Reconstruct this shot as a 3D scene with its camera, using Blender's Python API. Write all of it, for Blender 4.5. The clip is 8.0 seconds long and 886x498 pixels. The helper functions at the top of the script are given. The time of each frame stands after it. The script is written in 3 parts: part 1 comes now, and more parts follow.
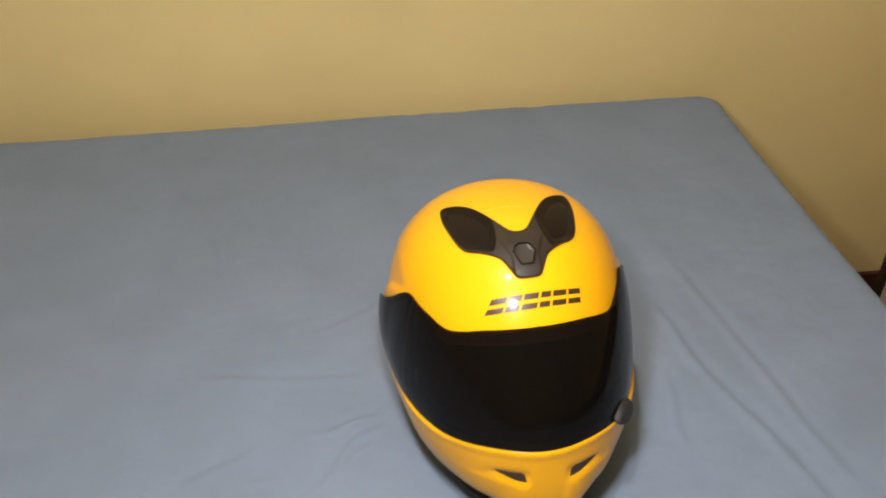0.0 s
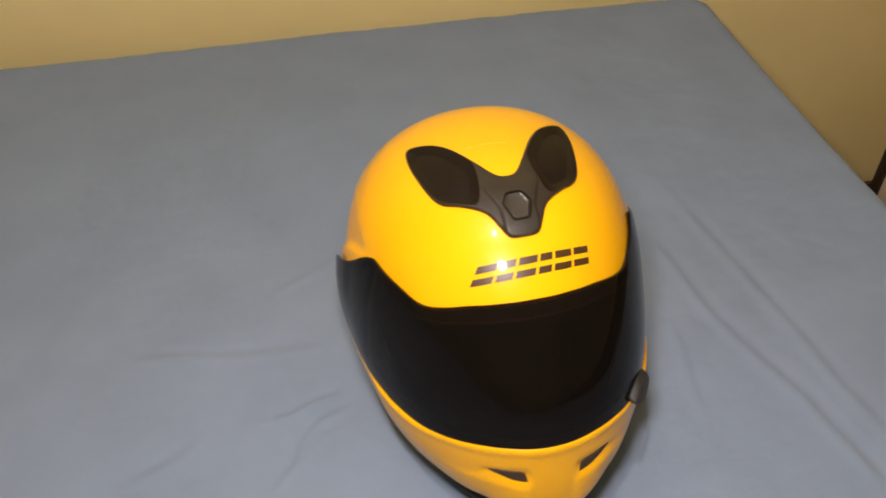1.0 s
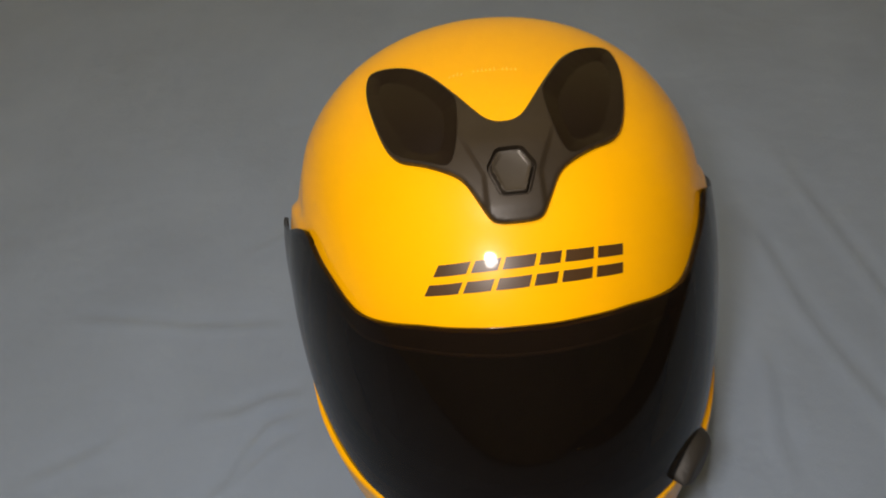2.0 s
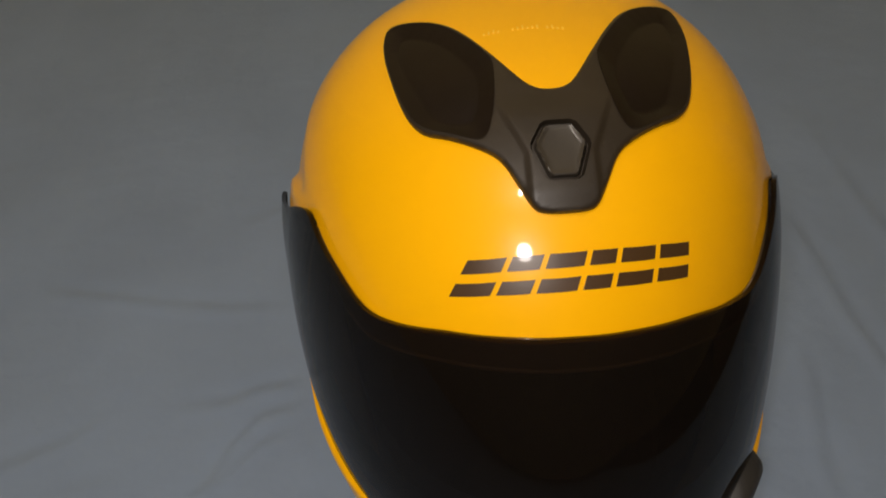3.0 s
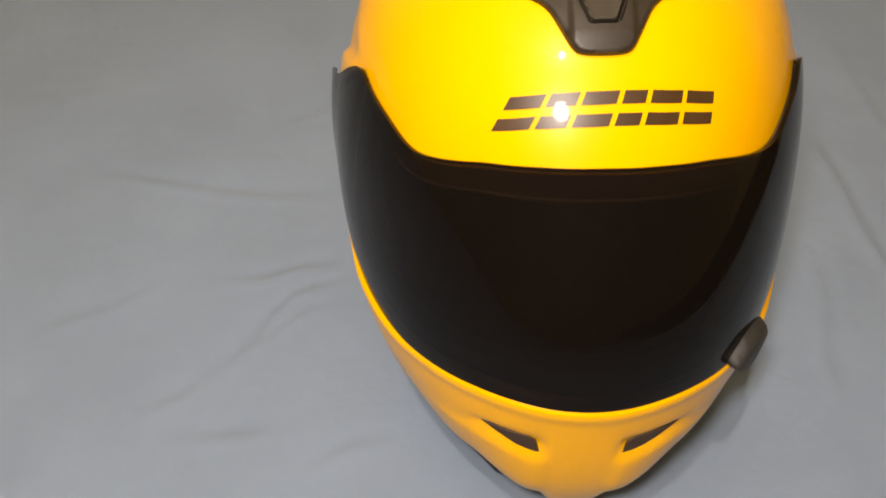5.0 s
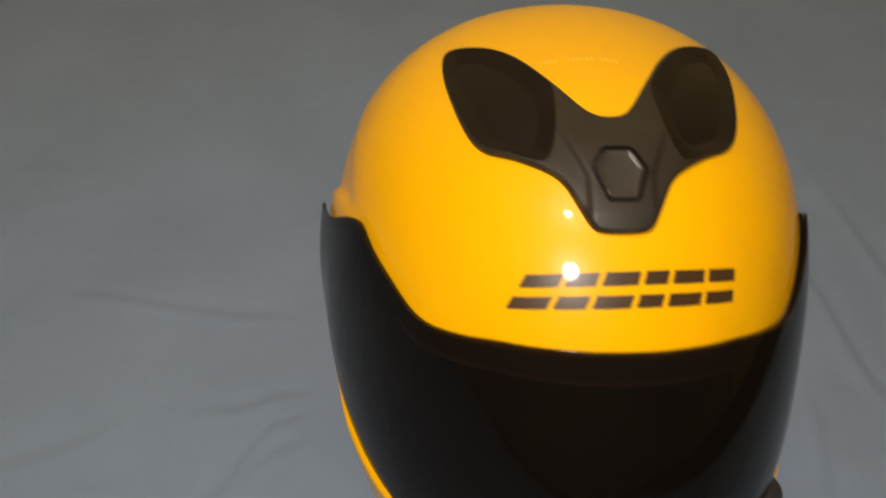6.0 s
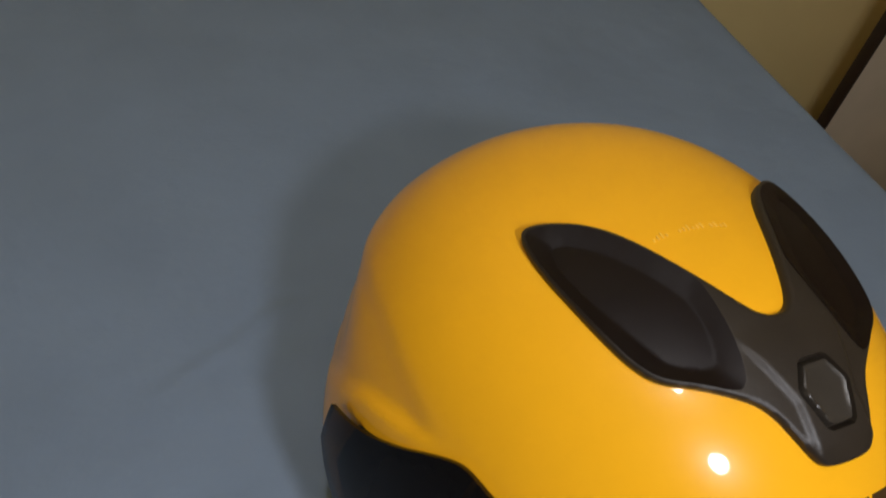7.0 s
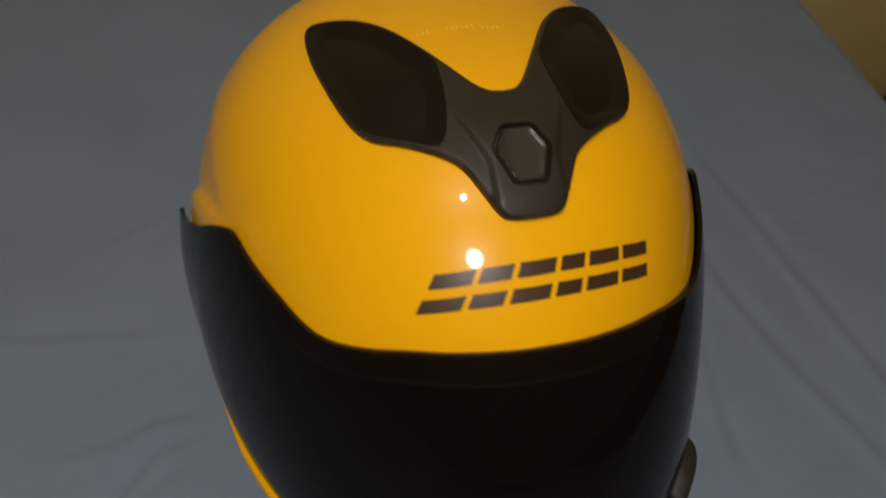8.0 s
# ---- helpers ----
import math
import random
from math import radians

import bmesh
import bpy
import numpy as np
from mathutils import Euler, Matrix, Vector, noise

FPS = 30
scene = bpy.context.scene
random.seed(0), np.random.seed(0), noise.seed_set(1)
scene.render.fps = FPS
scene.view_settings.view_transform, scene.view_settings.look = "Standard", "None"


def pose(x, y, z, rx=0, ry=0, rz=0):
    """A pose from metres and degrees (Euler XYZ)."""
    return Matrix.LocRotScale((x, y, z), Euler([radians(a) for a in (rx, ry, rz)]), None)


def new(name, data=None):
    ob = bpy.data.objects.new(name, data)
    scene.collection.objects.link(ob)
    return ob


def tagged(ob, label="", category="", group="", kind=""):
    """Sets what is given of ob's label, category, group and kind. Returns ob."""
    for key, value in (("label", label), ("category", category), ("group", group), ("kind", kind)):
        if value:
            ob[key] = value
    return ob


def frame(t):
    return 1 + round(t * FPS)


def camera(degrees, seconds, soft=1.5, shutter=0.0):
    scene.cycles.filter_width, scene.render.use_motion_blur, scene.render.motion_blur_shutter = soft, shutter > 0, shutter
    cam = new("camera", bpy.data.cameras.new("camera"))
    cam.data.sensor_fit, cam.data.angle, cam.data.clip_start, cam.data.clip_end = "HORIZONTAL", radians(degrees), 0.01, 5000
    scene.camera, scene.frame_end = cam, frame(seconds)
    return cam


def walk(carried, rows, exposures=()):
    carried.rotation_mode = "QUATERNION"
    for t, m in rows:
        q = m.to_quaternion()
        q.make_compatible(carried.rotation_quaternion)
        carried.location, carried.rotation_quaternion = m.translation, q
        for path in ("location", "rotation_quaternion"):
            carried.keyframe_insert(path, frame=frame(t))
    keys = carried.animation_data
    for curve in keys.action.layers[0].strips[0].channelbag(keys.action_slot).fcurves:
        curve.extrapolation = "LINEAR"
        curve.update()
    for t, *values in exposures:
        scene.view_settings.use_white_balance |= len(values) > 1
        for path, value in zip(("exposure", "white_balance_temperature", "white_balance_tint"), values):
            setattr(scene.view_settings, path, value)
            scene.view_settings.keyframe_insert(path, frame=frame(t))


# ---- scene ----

from mathutils.geometry import delaunay_2d_cdt

BED = 0.60          # height of the bed's top over the floor
TURN = -5.0         # turn of bed and room against the helmet

# ---------------------------------------------------------------- camera
cam = camera(63.8, 8.0, soft=1.8, shutter=0.4)
ROWS = [
    (0.0, pose(-0.1180, -0.5846, BED + 0.5893, 55.24, 2.68, -7.83)),
    (0.3, pose(-0.1214, -0.5316, BED + 0.5732, 54.47, 1.80, -10.19)),
    (0.5, pose(-0.1361, -0.5060, BED + 0.5656, 53.02, 2.22, -11.20)),
    (0.7, pose(-0.1381, -0.4855, BED + 0.5556, 51.13, 2.56, -12.60)),
    (1.0, pose(-0.1080, -0.4639, BED + 0.5337, 48.56, 2.99, -11.77)),
    (1.2, pose(-0.0813, -0.4368, BED + 0.5121, 47.86, 3.10, -11.30)),
    (1.5, pose(-0.0388, -0.4044, BED + 0.4810, 45.12, 3.19, -5.70)),
    (1.7, pose(-0.0264, -0.3719, BED + 0.4586, 44.99, 4.19, -4.40)),
    (2.8, pose(-0.0345, -0.2945, BED + 0.3943, 42.18, 4.41, -1.59)),
    (3.0, pose(-0.0385, -0.2932, BED + 0.3996, 42.30, 3.01, -2.29)),
    (3.5, pose(-0.0340, -0.3005, BED + 0.4056, 42.91, 3.24, -2.09)),
    (3.8, pose(-0.0313, -0.3143, BED + 0.3930, 40.23, 3.90, -1.19)),
    (4.0, pose(-0.0318, -0.3207, BED + 0.3907, 38.85, 3.99, -0.74)),
    (4.2, pose(-0.0377, -0.3254, BED + 0.3828, 37.76, 3.59, -1.93)),
    (5.3, pose(-0.0478, -0.3494, BED + 0.3963, 40.03, 1.72, 1.73)),
    (5.5, pose(-0.0403, -0.3463, BED + 0.4075, 40.38, 0.40, 1.00)),
    (5.8, pose(-0.0440, -0.3270, BED + 0.4012, 43.56, 0.67, 0.76)),
    (6.0, pose(-0.0666, -0.3037, BED + 0.4041, 44.59, -0.28, -1.09)),
    (6.2, pose(-0.1017, -0.2754, BED + 0.3978, 43.47, -3.69, -5.16)),
    (6.5, pose(-0.1363, -0.2200, BED + 0.3898, 43.15, -6.12, -17.49)),
    (6.8, pose(-0.1743, -0.1744, BED + 0.4004, 41.40, -8.94, -22.02)),
    (7.0, pose(-0.1761, -0.1693, BED + 0.4131, 44.16, -7.92, -22.13)),
    (7.1, pose(-0.1739, -0.1663, BED + 0.4144, 44.50, -8.80, -22.30)),
    (7.2, pose(-0.1709, -0.1621, BED + 0.4143, 43.20, -9.50, -24.20)),
    (7.3, pose(-0.1615, -0.1805, BED + 0.4068, 43.05, -9.04, -23.30)),
    (7.5, pose(-0.1400, -0.2137, BED + 0.3938, 42.77, -7.51, -21.90)),
    (7.7, pose(-0.1189, -0.2389, BED + 0.3948, 42.81, -6.63, -21.05)),
    (8.0, pose(-0.0760, -0.2738, BED + 0.3921, 42.11, -3.92, -13.52)),
]
EXPOSURES = [
    (0.0, 1.02, 6600, 17), (0.7, 1.0, 6650, 20), (1.0, 0.93, 6900, 20), (1.5, 0.93, 7100, 18), (1.7, 0.75, 7100, 17), (2.8, 0.0, 7000, 15), (3.5, 0.02, 6950, 17),
    (3.8, 0.15, 7050, 16), (4.0, 0.68, 7250, 16), (4.2, 1.03, 7500, 17), (5.5, 1.05, 7550, 18), (5.8, 0.7, 7300, 15), (6.0, 0.35, 7100, 14), (6.3, -0.03, 7100, 15),
    (6.6, -0.25, 7100, 15), (7.0, 0.02, 5950, 14), (7.3, 0.02, 6300, 14), (7.6, -0.3, 6850, 13), (8.0, -0.37, 6750, 13),
]
walk(cam, ROWS, EXPOSURES)

# ---------------------------------------------------------------- light
world = bpy.data.worlds.new("world")
world.use_nodes = True
world.node_tree.nodes["Background"].inputs[0].default_value = (0.8, 0.85, 1.0, 1)
world.node_tree.nodes["Background"].inputs[1].default_value = 0.02
scene.world = world


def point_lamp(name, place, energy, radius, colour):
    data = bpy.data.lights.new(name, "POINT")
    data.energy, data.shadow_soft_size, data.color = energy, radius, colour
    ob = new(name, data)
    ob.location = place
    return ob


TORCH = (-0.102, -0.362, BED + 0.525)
BULB = (-0.31, -0.42, 2.45)
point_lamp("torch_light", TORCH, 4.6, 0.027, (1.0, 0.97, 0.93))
point_lamp("bulb_light", BULB, 22.0, 0.035, (1.0, 0.94, 0.86))


# ---------------------------------------------------------------- materials
def material(name, colour, rough=0.5, metal=0.0, coat=0.0, vary=0.0, scale=30.0, bump=0.0, bump_scale=200.0, detail=4.0):
    m = bpy.data.materials.new(name)
    m.use_nodes = True
    nt = m.node_tree
    b = nt.nodes["Principled BSDF"]
    b.inputs["Base Color"].default_value = (*colour, 1)
    b.inputs["Roughness"].default_value = rough
    b.inputs["Metallic"].default_value = metal
    b.inputs["Coat Weight"].default_value = coat
    b.inputs["Coat Roughness"].default_value = 0.05
    b.inputs["Coat IOR"].default_value = 1.45
    co = nt.nodes.new("ShaderNodeTexCoord")
    if vary:
        n = nt.nodes.new("ShaderNodeTexNoise")
        n.inputs["Scale"].default_value, n.inputs["Detail"].default_value = scale, detail
        nt.links.new(co.outputs["Object"], n.inputs["Vector"])
        r = nt.nodes.new("ShaderNodeValToRGB")
        r.color_ramp.elements[0].position, r.color_ramp.elements[1].position = 0.3, 0.7
        r.color_ramp.elements[0].color = (*[c * (1 - vary) for c in colour], 1)
        r.color_ramp.elements[1].color = (*[min(1, c * (1 + vary)) for c in colour], 1)
        nt.links.new(n.outputs["Fac"], r.inputs["Fac"])
        nt.links.new(r.outputs["Color"], b.inputs["Base Color"])
        q = nt.nodes.new("ShaderNodeMapRange")
        q.inputs["To Min"].default_value, q.inputs["To Max"].default_value = rough * 0.85, min(1, rough * 1.15)
        nt.links.new(n.outputs["Fac"], q.inputs["Value"])
        nt.links.new(q.outputs["Result"], b.inputs["Roughness"])
    if bump:
        n2 = nt.nodes.new("ShaderNodeTexNoise")
        n2.inputs["Scale"].default_value, n2.inputs["Detail"].default_value = bump_scale, 5.0
        nt.links.new(co.outputs["Object"], n2.inputs["Vector"])
        u = nt.nodes.new("ShaderNodeBump")
        u.inputs["Strength"].default_value, u.inputs["Distance"].default_value = bump, 0.002
        nt.links.new(n2.outputs["Fac"], u.inputs["Height"])
        nt.links.new(u.outputs["Normal"], b.inputs["Normal"])
    return m


def fabric(name, colour):
    """Woven cotton: fine crossed threads, soft blotches, a little sheen."""
    m = material(name, colour, rough=0.9, vary=0.06, scale=9.0)
    nt = m.node_tree
    b = nt.nodes["Principled BSDF"]
    b.inputs["Sheen Weight"].default_value = 0.05
    b.inputs["Specular IOR Level"].default_value = 0.25
    co = nt.nodes.new("ShaderNodeTexCoord")
    waves = []
    for axis in ("X", "Y"):
        w = nt.nodes.new("ShaderNodeTexWave")
        w.bands_direction = axis
        w.inputs["Scale"].default_value, w.inputs["Distortion"].default_value = 520.0, 1.5
        nt.links.new(co.outputs["Object"], w.inputs["Vector"])
        waves.append(w)
    add = nt.nodes.new("ShaderNodeMath")
    nt.links.new(waves[0].outputs["Fac"], add.inputs[0])
    nt.links.new(waves[1].outputs["Fac"], add.inputs[1])
    soft = nt.nodes.new("ShaderNodeTexNoise")
    soft.inputs["Scale"].default_value, soft.inputs["Detail"].default_value = 26.0, 6.0
    nt.links.new(co.outputs["Object"], soft.inputs["Vector"])
    b1 = nt.nodes.new("ShaderNodeBump")
    b1.inputs["Strength"].default_value, b1.inputs["Distance"].default_value = 0.25, 0.0004
    nt.links.new(add.outputs[0], b1.inputs["Height"])
    b2 = nt.nodes.new("ShaderNodeBump")
    b2.inputs["Strength"].default_value, b2.inputs["Distance"].default_value = 0.5, 0.004
    nt.links.new(soft.outputs["Fac"], b2.inputs["Height"])
    nt.links.new(b1.outputs["Normal"], b2.inputs["Normal"])
    nt.links.new(b2.outputs["Normal"], b.inputs["Normal"])
    return m


def tinted(name, tint):
    """Smoked polycarbonate: dark see-through sheet with a clear gloss and a thin film that imitates veiling glare."""
    m = bpy.data.materials.new(name)
    m.use_nodes = True
    nt = m.node_tree
    nt.nodes.clear()
    out = nt.nodes.new("ShaderNodeOutputMaterial")
    mix = nt.nodes.new("ShaderNodeMixShader")
    clear = nt.nodes.new("ShaderNodeBsdfTransparent")
    clear.inputs[0].default_value = (*tint, 1)
    gloss = nt.nodes.new("ShaderNodeBsdfGlossy")
    gloss.inputs["Roughness"].default_value = 0.035
    fres = nt.nodes.new("ShaderNodeFresnel")
    fres.inputs["IOR"].default_value = 1.27
    film = nt.nodes.new("ShaderNodeMixShader")
    film.inputs[0].default_value = 0.055
    # faint diffuse colour that paints glare over the dark visor
    veil = nt.nodes.new("ShaderNodeBsdfDiffuse")
    veil.inputs[0].default_value = (0.085, 0.066, 0.054, 1)
    nt.links.new(clear.outputs[0], film.inputs[1])
    nt.links.new(veil.outputs[0], film.inputs[2])
    nt.links.new(fres.outputs[0], mix.inputs[0])
    nt.links.new(film.outputs[0], mix.inputs[1])
    nt.links.new(gloss.outputs[0], mix.inputs[2])
    nt.links.new(mix.outputs[0], out.inputs[0])
    return m


YELLOW = material("yellow_gloss_paint", (0.90, 0.435, 0.005), rough=0.30, coat=0.45, vary=0.03, scale=14.0)
DARK_PLASTIC = material("dark_matt_plastic", (0.0240, 0.0178, 0.0116), rough=0.46, vary=0.10, scale=60.0, bump=0.05, bump_scale=900.0)
HEX_PLASTIC = material("dark_satin_plastic", (0.036, 0.030, 0.023), rough=0.32, vary=0.08, scale=60.0)
TAB_PLASTIC = material("tab_plastic", (0.020, 0.019, 0.018), rough=0.6, vary=0.1, scale=80.0)
PRINT = material("dark_brown_print", (0.055, 0.026, 0.008), rough=0.4, coat=0.15, vary=0.1, scale=90.0)
INSERT_PLASTIC = material("brown_black_satin_plastic", (0.0050, 0.0021, 0.0018), rough=0.42, vary=0.10, scale=60.0)
RUBBER = material("black_rubber", (0.018, 0.017, 0.017), rough=0.6, vary=0.1, scale=80.0)
# dark colour for the shade inside the chin slits
VOID = material("slit_shade_dark", (0.045, 0.024, 0.013), rough=0.7, vary=0.15, scale=120.0)
LINER = material("black_liner_fabric", (0.060, 0.042, 0.030), rough=0.95, vary=0.15, scale=40.0)
SEAL = material("brown_black_seal_rubber", (0.26, 0.165, 0.080), rough=0.85, vary=0.1, scale=60.0)
for m, level in ((LINER, 0.05), (SEAL, 0.05), (INSERT_PLASTIC, 0.25), (DARK_PLASTIC, 0.36)):
    m.node_tree.nodes["Principled BSDF"].inputs["Specular IOR Level"].default_value = level
VISOR = tinted("smoked_visor", (0.32, 0.295, 0.285))
VISOR_IN = bpy.data.materials.new("smoked_visor_inner_face")
VISOR_IN.use_nodes = True
VISOR_IN.node_tree.nodes.clear()
inner_out = VISOR_IN.node_tree.nodes.new("ShaderNodeOutputMaterial")
inner_clear = VISOR_IN.node_tree.nodes.new("ShaderNodeBsdfTransparent")
inner_clear.inputs[0].default_value = (0.32, 0.295, 0.285, 1)
VISOR_IN.node_tree.links.new(inner_clear.outputs[0], inner_out.inputs[0])
SHEET = fabric("blue_cotton", (0.200, 0.262, 0.355))
YELLOW.node_tree.nodes["Principled BSDF"].inputs["Specular IOR Level"].default_value = 0.14
# pale colour for the reflection painted on the crown
GLINT_PAINT = material("pale_painted_glint", (0.95, 0.56, 0.06), rough=0.35, coat=0.6, vary=0.05, scale=300.0)
MATTRESS = material("mattress_ticking", (0.45, 0.42, 0.38), rough=0.9, vary=0.1, scale=20.0)
WALL = material("cream_yellow_wall_paint", (0.91, 0.745, 0.345), rough=0.75, vary=0.05, scale=3.0, bump=0.25, bump_scale=60.0)
CEIL = material("white_ceiling_paint", (0.75, 0.73, 0.68), rough=0.85, vary=0.03, scale=4.0)
SKIRT = material("dark_red_brown_skirting", (0.085, 0.026, 0.018), rough=0.45, vary=0.2, scale=12.0)
TILE = material("brown_floor", (0.13, 0.095, 0.07), rough=0.35, vary=0.1, scale=6.0)
LAMINATE = material("beige_laminate", (0.74, 0.64, 0.48), rough=0.5, vary=0.06, scale=8.0)
EDGE_BROWN = material("dark_brown_edging", (0.035, 0.020, 0.012), rough=0.5, vary=0.2, scale=30.0)
WOOD = material("brown_bed_wood", (0.12, 0.06, 0.035), rough=0.5, vary=0.25, scale=18.0)
BULB_GLASS = material("frosted_bulb", (0.9, 0.9, 0.88), rough=0.4)
BULB_GLASS.node_tree.nodes["Principled BSDF"].inputs["Emission Color"].default_value = (1.0, 0.92, 0.80, 1)
BULB_GLASS.node_tree.nodes["Principled BSDF"].inputs["Emission Strength"].default_value = 12.0


# ---------------------------------------------------------------- helpers
def finish(bm, name, mat, smooth=True, angle=40.0):
    me = bpy.data.meshes.new(name)
    bm.normal_update()
    bm.to_mesh(me)
    bm.free()
    me.materials.append(mat)
    if smooth:
        me.shade_smooth()
        me.set_sharp_from_angle(angle=radians(angle))
    return me


def thing(name, place, label, category, kind="", group=""):
    ob = new(name)
    ob.empty_display_size = 0.05
    ob.location = place
    return tagged(ob, label, category, group, kind)


def part(name, bm, mat, parent, label="", smooth=True, angle=40.0):
    ob = new(name, finish(bm, name, mat, smooth, angle))
    ob.parent = parent
    return tagged(ob, label)


def mesh_thing(name, bm, mat, label, category, kind="", smooth=True, angle=40.0):
    return tagged(new(name, finish(bm, name, mat, smooth, angle)), label, category, "", kind)


def box(bm, lo, hi, m=Matrix(), bevel=0.0):
    made = bmesh.ops.create_cube(bm, size=1)["verts"]
    c = [(a + b) / 2 for a, b in zip(lo, hi)]
    s = [b - a for a, b in zip(lo, hi)]
    bmesh.ops.transform(bm, matrix=m @ Matrix.Translation(c) @ Matrix.Diagonal((*s, 1)), verts=made)
    if bevel:
        edges = list({e for v in made for e in v.link_edges})
        bmesh.ops.bevel(bm, geom=edges, offset=bevel, segments=2, affect="EDGES", profile=0.5)
    return bm


def tube(points, radius, sides=8, closed=True):
    """A tube along a line of points."""
    bm = bmesh.new()
    n = len(points)
    rings = []
    for i, p in enumerate(points):
        a, b = points[(i - 1) % n], points[(i + 1) % n]
        if not closed:
            a, b = points[max(i - 1, 0)], points[min(i + 1, n - 1)]
        q = (b - a).to_track_quat("Z", "Y").to_matrix()
        rings.append([bm.verts.new(p + q @ Vector((radius * math.cos(2 * math.pi * k / sides), radius * math.sin(2 * math.pi * k / sides), 0))) for k in range(sides)])
    for i in range(n if closed else n - 1):
        r, s = rings[i], rings[(i + 1) % n]
        if closed and i == n - 1:
            best = min(range(sides), key=lambda o: (r[0].co - s[o].co).length)
            s = s[best:] + s[:best]
        for k in range(sides):
            bm.faces.new((r[k], r[(k + 1) % sides], s[(k + 1) % sides], s[k]))
    if not closed:
        bm.faces.new(rings[0][::-1])
        bm.faces.new(rings[-1])
    bmesh.ops.recalc_face_normals(bm, faces=bm.faces)
    return bm


def ease(a, b, x):
    t = min(max((x - a) / (b - a), 0.0), 1.0)
    return t * t * (3 - 2 * t)


# ---------------------------------------------------------------- helmet form
# The outer form about its middle: an ellipsoid, swelled by powers of the way's y and z.
MID = Vector((0.0, -0.03, 0.11))
HALF = (0.124, 0.15, 0.135)
SWELL = (
    (-0.0044, -0.0465, 0.1328, 0.1132, 0.0056, -0.0418, -0.0756, -0.0594),
    (0.0791, 0.038, -0.093, -0.0817, -0.0173, -0.0071, -0.0016),
    (0.0637, -0.1469, 0.0981, 0.0321, 0.0181, -0.0106),
    (-0.0974, -0.0481, -0.0825, -0.0497, -0.0265),
    (-0.0079, -0.0492, 0.013, 0.0011),
    (-0.0134, -0.0009, -0.0288),
    (0.0653, -0.0198),
    (-0.0259,),
)
TOP_WAY = Vector((0.0, -0.02, 1.0))     # the crown's slight dome


def reach(d):
    s = 1.0
    for j, row in enumerate(SWELL):
        for k, c in enumerate(row):
            s += c * d.y ** j * d.z ** k
    s += 0.009 * math.exp(-(d - TOP_WAY).length_squared / 0.16)
    return s / math.sqrt(sum((a / h) ** 2 for a, h in zip(d, HALF)))


def way(az, el):
    """Direction at az degrees to the helmet's left hand of its front, el degrees up."""
    a, e = radians(az), radians(el)
    return Vector((math.sin(a) * math.cos(e), -math.cos(a) * math.cos(e), math.sin(e)))


def at(az, el, off=0.0):
    d = way(az, el)
    return MID + d * (reach(d) + off)


CROWN = Vector((0, -0.5, 0.866))


def crown(x, y, off=0.0):
    """A place on the crown, by its chart."""
    d = (CROWN + Vector((x, 0.866 * y, 0.5 * y))).normalized()
    return MID + d * (reach(d) + off)


def smoothed(knots):
    xs, ys = [k[0] for k in knots], [k[1] for k in knots]

    def f(az):
        a = abs(az)
        return float(np.mean([np.interp(abs(a + o), xs, ys) for o in (-2.0, -1.0, 0, 1.0, 2.0)]))
    return f


visor_top = smoothed(((0, 36.7), (10, 36.4), (20, 35.6), (28, 34.0), (34, 33.0), (38, 33.2), (46, 35.0), (57, 36.4), (63, 37.3), (66, 36.8), (72, 33.4), (78, 28.7), (85, 23.6), (93, 19.0), (99, 15.5)))
visor_low = smoothed(((0, 1.0), (10, 0.9), (16, 0.2), (23, -1.6), (33, -4.6), (45, -7.0), (60, -9.0), (80, -9.0), (88, -5.0), (94, 1.0), (99, 8.0)))
PORT = 60.0
facet_crease = smoothed(((60, 36.0), (68, 36.7), (79, 38.2), (90, 39.6), (103, 39.2), (120, 34.5), (128, 30.0), (145, 22.0), (175, 14.0)))
facet_ledge = smoothed(((60, 36.6), (68, 36.2), (76, 33.6), (88, 28.2), (94, 25.0), (102, 16.5), (110, 8.0), (125, -4.0), (175, -20.0)))


def port_top(az):
    return visor_top(az) - 1.2


def port_low(az):
    return visor_low(az) + 1.4


def rim(az):
    """Elevation at which the form meets its lower rim."""
    lo, hi = -75.0, 0.0
    for _ in range(24):
        mid = (lo + hi) / 2
        if at(az, mid).z > 0.012 + 0.010 * ease(7, 14, abs(az)) * ease(60, 28, abs(az)):
            hi = mid
        else:
            lo = mid
    return lo


def chin_push(a, el):
    """The chin keeps on forward to its foot."""
    return ease(-3.0, -31.0, el) * (0.013 * ease(17, 6, a) + 0.006 * ease(36, 12, a))


